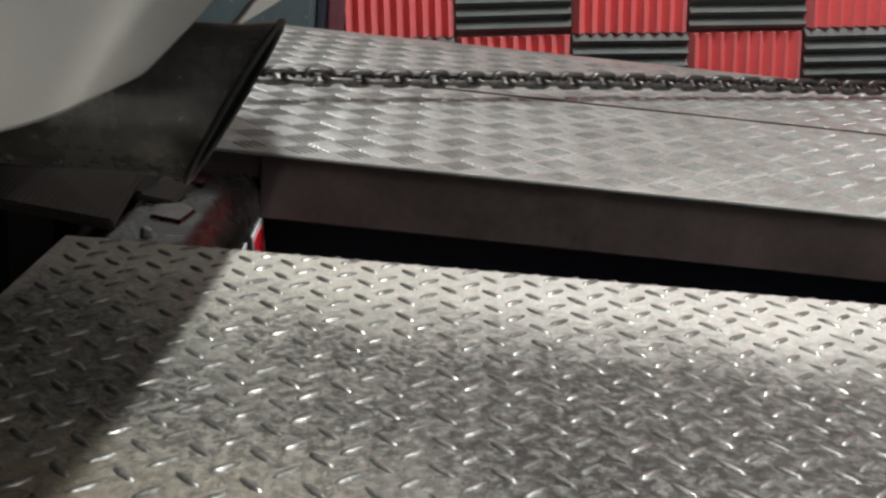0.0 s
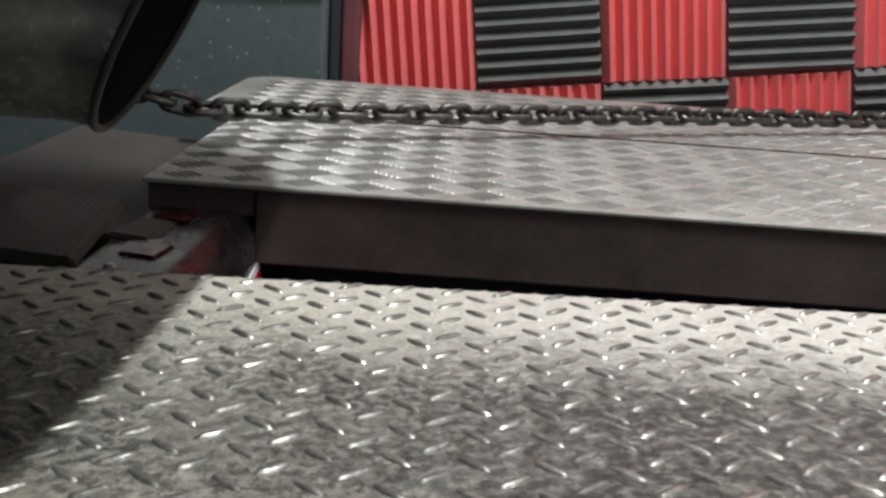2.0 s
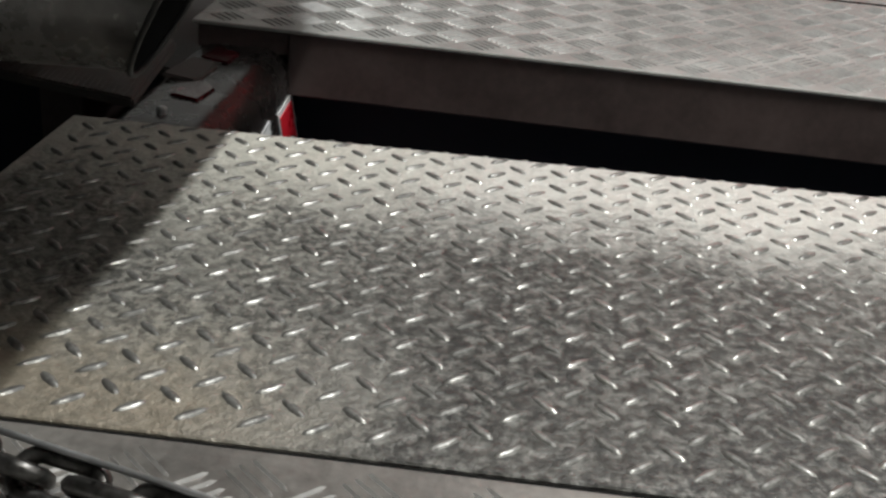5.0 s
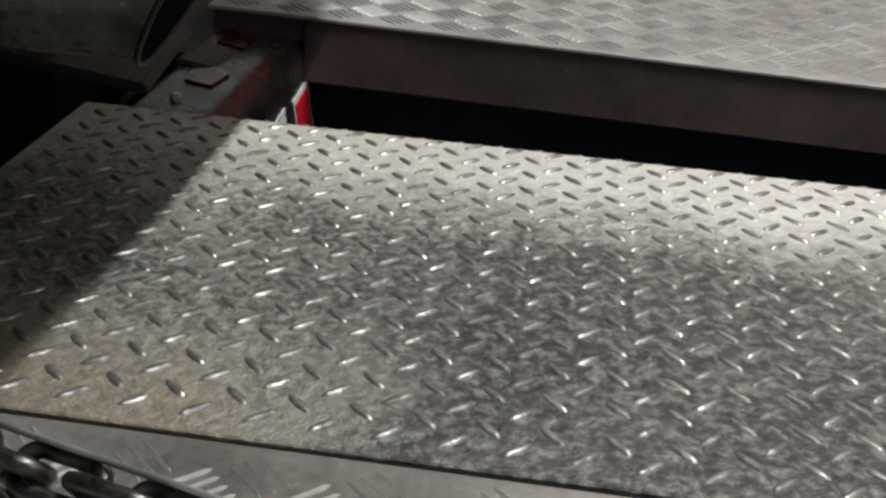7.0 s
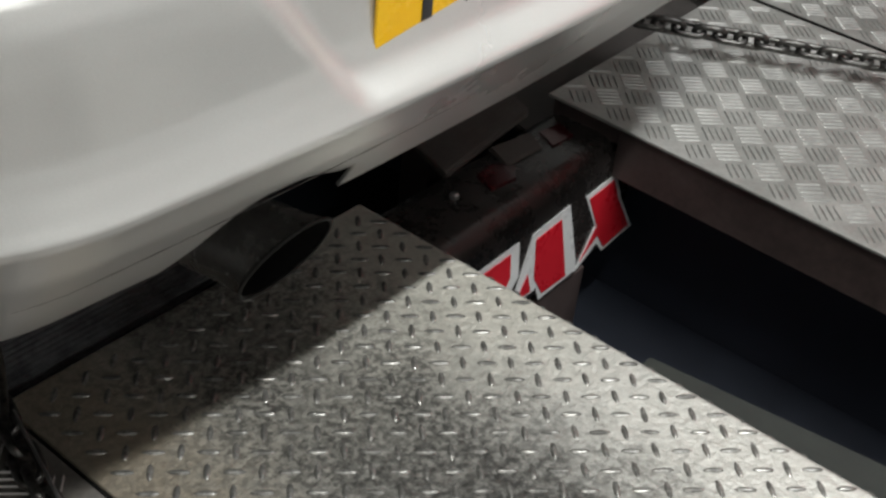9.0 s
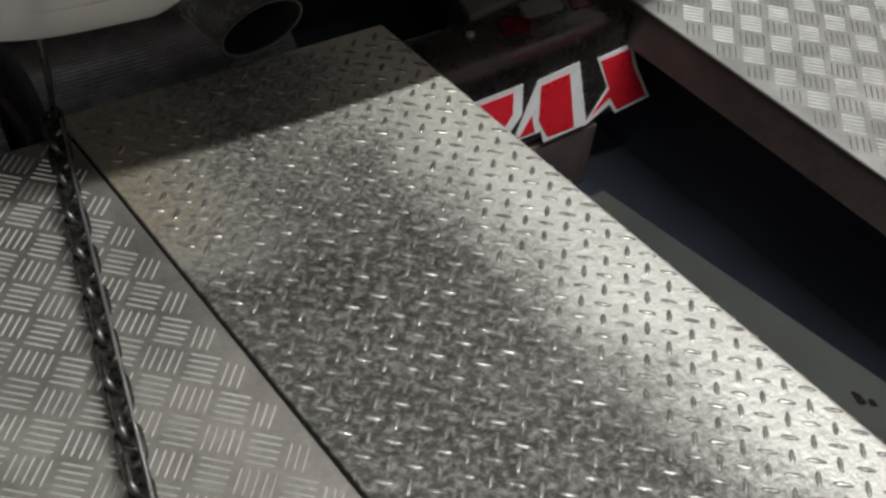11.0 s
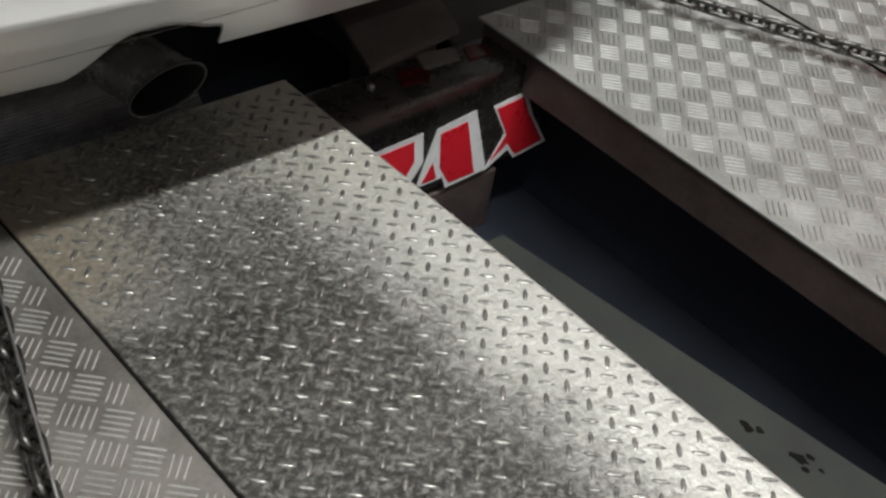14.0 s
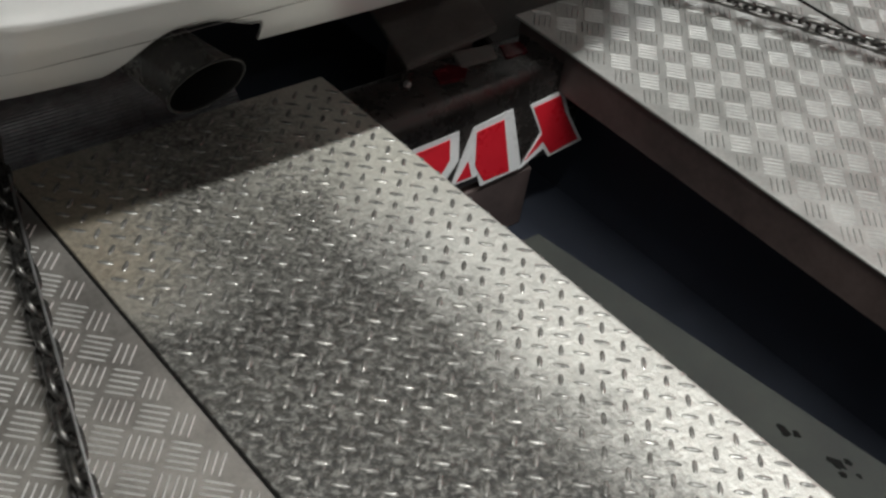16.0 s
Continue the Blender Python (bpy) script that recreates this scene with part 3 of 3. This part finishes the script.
def chain(name, stops, label, roll=20):
    t = empty(name)
    pts = [Vector(p) for p in stops]
    step, carry, n = 0.037, 0.0, 0
    for a, b in zip(pts, pts[1:]):
        d = (b - a)
        ln = d.length
        d.normalize()
        s = carry
        while s < ln:
            o = new("link", LINK)
            o.parent = t
            q = d.to_track_quat("X", "Z").to_matrix().to_4x4()
            o.matrix_local = Matrix.Translation(a + d * s) @ q @ pose(0, 0, 0, roll + (90 if n % 2 else 0) + random.uniform(-9, 9), 0, random.uniform(-2, 2))
            n += 1
            s += step
        carry = s - ln
    tagged(t, label, "chain", "tie-down chains")
    return t


chain("chain", [(1.17, 0.42, 0.12), (1.31, 0.18, 0.045), (1.45, -0.05, 0.034), (1.73, -0.53, 0.024), (2.1, -1.2, 0.005), (2.14, -1.3, 0.0)], "dark oiled steel chain lying across the aluminium plate")
chain("chain", [(-0.018, 0.135, 0.018), (-0.072, -0.05, 0.017), (-0.118, -0.21, 0.017), (-0.176, -0.41, 0.017), (-0.451, -1.35, 0.017)],
      "dark oiled steel chain pulled taut from the car", 38)


strap = part("tie_cable", tube([(-0.055, 0.06, 0.3), (-0.05, 0.072, 0.24), (-0.03, 0.1, 0.12), (-0.018, 0.13, 0.03), (-0.018, 0.136, 0.012)], 0.005, 8), CHAIN_STEEL, smooth=True)
tagged(strap, "thin steel cable from the car down to the chain", "cable")
rod = part("tension_rod", tube([(-0.011, 0.125, 0.031), (-0.063, -0.05, 0.0315), (-0.109, -0.21, 0.0315), (-0.167, -0.41, 0.0315), (-0.442, -1.35, 0.0315)], 0.002, 8), RIM, smooth=True)
tagged(rod, "thin bright steel wire along the chain", "wire")


# ---- foam wall ----
def foam_panel(mat, upright):
    """A square of wedge foam, its ridges upright or level; it faces -x."""
    bm = bmesh.new()
    s, n, dep = 0.303, 9, 0.045
    prof = []
    for k in range(n):
        u = s * k / n
        prof += [(u, 0.012), (u + s / n * 0.5, dep), ]
    prof.append((s, 0.012))
    top, bot, bk0, bk1 = [], [], [], []
    for u, h in prof:
        top.append(bm.verts.new((-h, -u, s)))
        bot.append(bm.verts.new((-h, -u, 0)))
        bk0.append(bm.verts.new((0, -u, s)))
        bk1.append(bm.verts.new((0, -u, 0)))
    for i in range(len(prof) - 1):
        bm.faces.new((top[i], top[i + 1], bot[i + 1], bot[i]))
        bm.faces.new((bk0[i], bk0[i + 1], top[i + 1], top[i]))
        bm.faces.new((bot[i], bot[i + 1], bk1[i + 1], bk1[i]))
        bm.faces.new((bk1[i], bk1[i + 1], bk0[i + 1], bk0[i]))
    bm.faces.new((top[0], bot[0], bk1[0], bk0[0]))
    bm.faces.new((top[-1], bk0[-1], bk1[-1], bot[-1]))
    if not upright:
        for v in bm.verts:
            v.co = Vector((v.co.x, -v.co.z, s + v.co.y))
    bmesh.ops.recalc_face_normals(bm, faces=bm.faces)
    return bm


cover = empty("acoustic_foam")
tagged(cover, "red and charcoal wedge foam squares in a chequer on the wall", "wall foam")
WALL = pose(XW + 0.045, -0.515, 0.003, -6.0)
red_p = part("foam_panel", foam_panel(RED_FOAM, True), RED_FOAM)
tagged(red_p, "red foam with upright ridges")
red_p.parent = cover
black_p = part("foam_panel", foam_panel(BLACK_FOAM, False), BLACK_FOAM)
tagged(black_p, "charcoal foam with level ridges")
black_p.parent = cover
PITCH = 0.306
for c in range(-2, 7):
    for r in range(-1, 5):
        src = red_p if (c + r) % 2 == 0 else black_p
        m = WALL @ pose(random.uniform(-0.004, 0.0), -c * PITCH, r * PITCH + random.uniform(-0.004, 0.004), random.uniform(-0.6, 0.6))
        if c == 0 and r == 0:
            red_p.matrix_world = m
        elif c == 1 and r == 0:
            black_p.matrix_world = m
        else:
            copy_thing(src, m)
post = part("wall_post", box(2.5, XW + 0.05, 0.13, 0.148, Z_PIT, ZC - 0.01, 0.004), PIT_BLACK)
tagged(post, "black upright post at the foam's edge", "post", kind="structure")
# edge of the next foam panel; its shade is coloured in as maroon
strip = part("shaded_foam_edge", box(2.56, XW + 0.05, 0.085, 0.127, Z_PIT, 1.5, 0.008), SHADED_FOAM)
tagged(strip, "foam panel edge beside the post, shade painted in as maroon", "foam strip")
lowbox = empty("low_plinth")
part("body", box(2.45, 2.64, 0.152, 2.6, Z_PIT, 0.185, 0.01), FLOOR, lowbox, "speckled dark teal side")
part("top", box(2.43, 2.65, 0.15, 2.6, 0.186, 0.215, 0.006), PAPER, lowbox, "pale grey top")
tagged(lowbox, "low speckled dark plinth with a pale top", "plinth")


# ---- car ----
XC = 0.5
car = empty("car", (XC, 0, 0))
PROFILE = [(0.03, 0.25), (-0.02, 0.252), (-0.041, 0.255), (-0.049, 0.262), (-0.072, 0.292), (-0.102, 0.333), (-0.13, 0.37), (-0.15, 0.402), (-0.159, 0.415), (-0.16, 0.422), (-0.154, 0.434), (-0.146, 0.455),
           (-0.141, 0.475), (-0.139, 0.5), (-0.137, 0.54), (-0.134, 0.57), (-0.128, 0.59), (-0.118, 0.6), (-0.1, 0.604)]


def smooth01(t):
    t = min(1.0, max(0.0, t))
    return t * t * (3 - 2 * t)


def prof_at(u):
    i = min(len(PROFILE) - 2, int(u))
    f = u - i
    (a, b), (c, d) = PROFILE[i], PROFILE[i + 1]
    return a + (c - a) * f, b + (d - b) * f


def bow(x):
    d = x - XC
    return 0.07 * d * d + 2.2 * max(0.0, abs(d) - (0.54 if d < 0 else 0.6)) ** 2


def bumper_mesh():
    bm = bmesh.new()
    nx, nu = 420, 64
    rows = []
    for i in range(nx + 1):
        x = -0.34 + 1.68 * i / nx
        cut = smooth01((x - 0.02) / 0.11) * math.sqrt(1 - min(1.0, max(0.0, (x - 0.25) / 0.036)) ** 2)
        u0 = 2.8 + cut * (2.7 - 0.9 * smooth01((x - 0.16) / 0.1)) * smooth01(cut)
        row = []
        for j in range(nu + 1):
            y, z = prof_at(u0 + (len(PROFILE) - 1 - u0) * j / nu)
            # number-plate recess, wider at its top
            lo = 0.205 - (z - 0.425) * 0.75
            hi = 2 * XC - lo
            inset = smooth01((x - lo + 0.01) / 0.034) * smooth01((hi + 0.01 - x) / 0.034) * smooth01((z - 0.42) / 0.034) * (1 - smooth01((z - 0.575) / 0.02))
            row.append(bm.verts.new((x - XC, y + bow(x) + 0.016 * inset, z)))
        rows.append(row)
    for a, b in zip(rows, rows[1:]):
        for j in range(nu):
            bm.faces.new((a[j], b[j], b[j + 1], a[j + 1]))
    return bm


bumper = part("rear_bumper", bumper_mesh(), PAINT, car, "pale silver painted bumper, dusty", smooth=True)
sol = bumper.modifiers.new("shell", "SOLIDIFY")
sol.thickness, sol.offset = 0.004, -1


def scratch(x0, u0, x1, u1):
    pts = []
    for k in range(25):
        x, u = x0 + (x1 - x0) * k / 24, u0 + (u1 - u0) * k / 24
        y, z = prof_at(u)
        pts.append((x - XC, y + bow(x) - 0.0002, z))
    return tube(pts, [0.0002 + 0.0007 * math.sin(math.pi * k / 24) * (0.6 + 0.4 * math.sin(k * 2.3)) for k in range(25)], 6)


part("scratch", scratch(-0.1, 4.75, 0.4, 5.55), UNDER, bumper, "thin dark scratch")


def band_mesh(prof, x0, x1, n=80):
    bm = bmesh.new()
    rows = []
    for i in range(n + 1):
        x = x0 + (x1 - x0) * i / n
        rows.append([bm.verts.new((x - XC, y + bow(x), z)) for y, z in prof])
    for a, b in zip(rows, rows[1:]):
        for j in range(len(prof) - 1):
            bm.faces.new((a[j], b[j], b[j + 1], a[j + 1]))
    return bm


lid = part("boot_lid", band_mesh([(-0.07, 0.604), (-0.09, 0.615), (-0.106, 0.62), (-0.112, 0.632), (-0.104, 0.74), (-0.08, 0.86), (-0.03, 0.95), (0.06, 0.985), (0.3, 1.0)], -0.34, 1.34), PAINT, car, smooth=True)
part("seam", band_mesh([(-0.098, 0.6035), (-0.08, 0.605), (-0.06, 0.606)], -0.34, 1.34), UNDER, car)


def hull():
    """The car's body in front of the tail: sections from the boot to the bonnet."""
    bm = bmesh.new()
    secs = [(0.12, 0.82, 0.62, 0.98), (0.7, 0.85, 0.6, 1.06), (1.2, 0.86, 0.52, 1.42), (2.2, 0.86, 0.5, 1.44), (3.0, 0.86, 0.6, 1.02), (3.9, 0.82, 0.6, 0.9), (4.15, 0.74, 0.55, 0.6)]
    rings = []
    for y, w, wt, h in secs:
        rings.append([bm.verts.new((sx, y, z)) for sx, z in ((-w * 0.9, 0.27), (-w, 0.4), (-w, 0.7), (-wt - 0.12, min(h, 0.9)), (-wt, h), (wt, h), (wt + 0.12, min(h, 0.9)), (w, 0.7), (w, 0.4), (w * 0.9, 0.27))])
    for a, b in zip(rings, rings[1:]):
        for k in range(10):
            bm.faces.new((a[k], a[(k + 1) % 10], b[(k + 1) % 10], b[k]))
    bm.faces.new(rings[0][::-1])
    bm.faces.new(rings[-1])
    bmesh.ops.recalc_face_normals(bm, faces=bm.faces)
    return bm


part("body", hull(), PAINT, car, smooth=False)
part("underbody", box(-0.7, 0.7, 0.03, 3.9, 0.255, 0.268, 0.004), UNDER, car, "black sooty underbody")
part("silencer", box(-0.5, 0.3, 0.3, 0.62, 0.16, 0.25, 0.03), UNDER, car)
for sx in (-0.76, 0.76):
    for y, r, zc in ((0.75, 0.31, 0.29), (3.3, 0.31, 0.29)):
        bm = bmesh.new()
        prof = [(0.19, -0.09), (0.27, -0.1), (r, -0.08), (r, 0.08), (0.27, 0.1), (0.19, 0.09)]
        rg = [[bm.verts.new((sx + o, y + q * math.cos(2 * math.pi * k / 40), zc + q * math.sin(2 * math.pi * k / 40))) for q, o in prof] for k in range(40)]
        for k in range(40):
            a, b = rg[k], rg[(k + 1) % 40]
            for j in range(len(prof)):
                bm.faces.new((a[j], a[(j + 1) % len(prof)], b[(j + 1) % len(prof)], b[j]))
        bmesh.ops.recalc_face_normals(bm, faces=bm.faces)
        wheel = part("wheel", bm, RUBBER, car, "black tyre")
        part("rim", tube([(sx - 0.07, y, zc), (sx + 0.07, y, zc)], 0.188, 32), RIM, wheel, "silver rim")

# tail pipe: slash-cut, with a rolled lip; its axis runs along the car
PX, PZ, PR = 0.195, 0.224, 0.0555


def pipe_mesh(k, lean, tip):
    """Rings along a pipe that comes from under the car at an angle; k scales the radius."""
    bm = bmesh.new()
    n = 44
    rings = []
    for y, r, cut in ((0.42, 0.034, 0), (0.2, 0.036, 0), (0.13, 0.048, 0), (0.06, 0.0495, 0.2), (0.0, 0.0505, 0.5), (-0.035, 0.0515, 0.8), (-0.045, 0.0525, 0.87), (-0.056, 0.0545, 0.95), (tip, 0.0565, 1)):
        r *= k
        off = -0.16 * (y - tip)
        rings.append([bm.verts.new((off + r * math.cos(a), y - cut * lean * r * math.sin(a), r * math.sin(a))) for a in [2 * math.pi * q / n for q in range(n)]])
    for a, b in zip(rings, rings[1:]):
        for q in range(n):
            bm.faces.new((a[q], a[(q + 1) % n], b[(q + 1) % n], b[q]))
    bmesh.ops.recalc_face_normals(bm, faces=bm.faces)
    return bm


pipe = part("tail_pipe", pipe_mesh(1.0, 0.52, -0.062), PIPE, car, "sooty slash-cut steel tail pipe", smooth=True)
pipe.location = (PX - XC, 0, PZ)
part("bore", pipe_mesh(0.97, 0.52, -0.0612), SOOT_GAP_BLACK, pipe, "soot-black bore", smooth=True)
PR -= 0.0002
part("lip", tube([(PR * math.cos(2 * math.pi * k / 44), -0.062 - 0.52 * PR * math.sin(2 * math.pi * k / 44), PR * math.sin(2 * math.pi * k / 44)) for k in range(44)], 0.0022, 10, closed=True), LIP, pipe, "sooty rolled lip, darkened for its unlit lower half", smooth=True)

# number plate in its recess
npl = empty("number_plate")
npl.parent = car
NX0, NZ0, NW, NH = 0.238 - XC, 0.453, 0.52, 0.111
part("backing", box(NX0, NX0 + NW, -0.1235, -0.1195, NZ0, NZ0 + NH, 0.0015), YELLOW, npl, "yellow plate with black marks")
for k, w in ((0, 0.014), (1, 0.05), (2, 0.05), (3, 0.05), (4, 0.014), (5, 0.05), (6, 0.05)):
    x = NX0 + 0.06 + 0.062 * k + (0.03 if k > 3 else 0)
    part("mark", box(x, x + w, -0.1245, -0.1236, NZ0 + 0.018, NZ0 + 0.097), INK, npl, "plain black bar")
part("footer", box(NX0 + 0.09, NX0 + 0.27, -0.1245, -0.1236, NZ0 + 0.003, NZ0 + 0.009), INK, npl)
part("screw", tube([(NX0 + 0.03, -0.124, NZ0 + 0.075), (NX0 + 0.03, -0.127, NZ0 + 0.075)], 0.005, 10), STICKER_RED, npl)
npl.location = (0, 0.0, 0)
tagged(car, "pale silver hatchback with a sooty tail pipe, parked on rollers", "car")
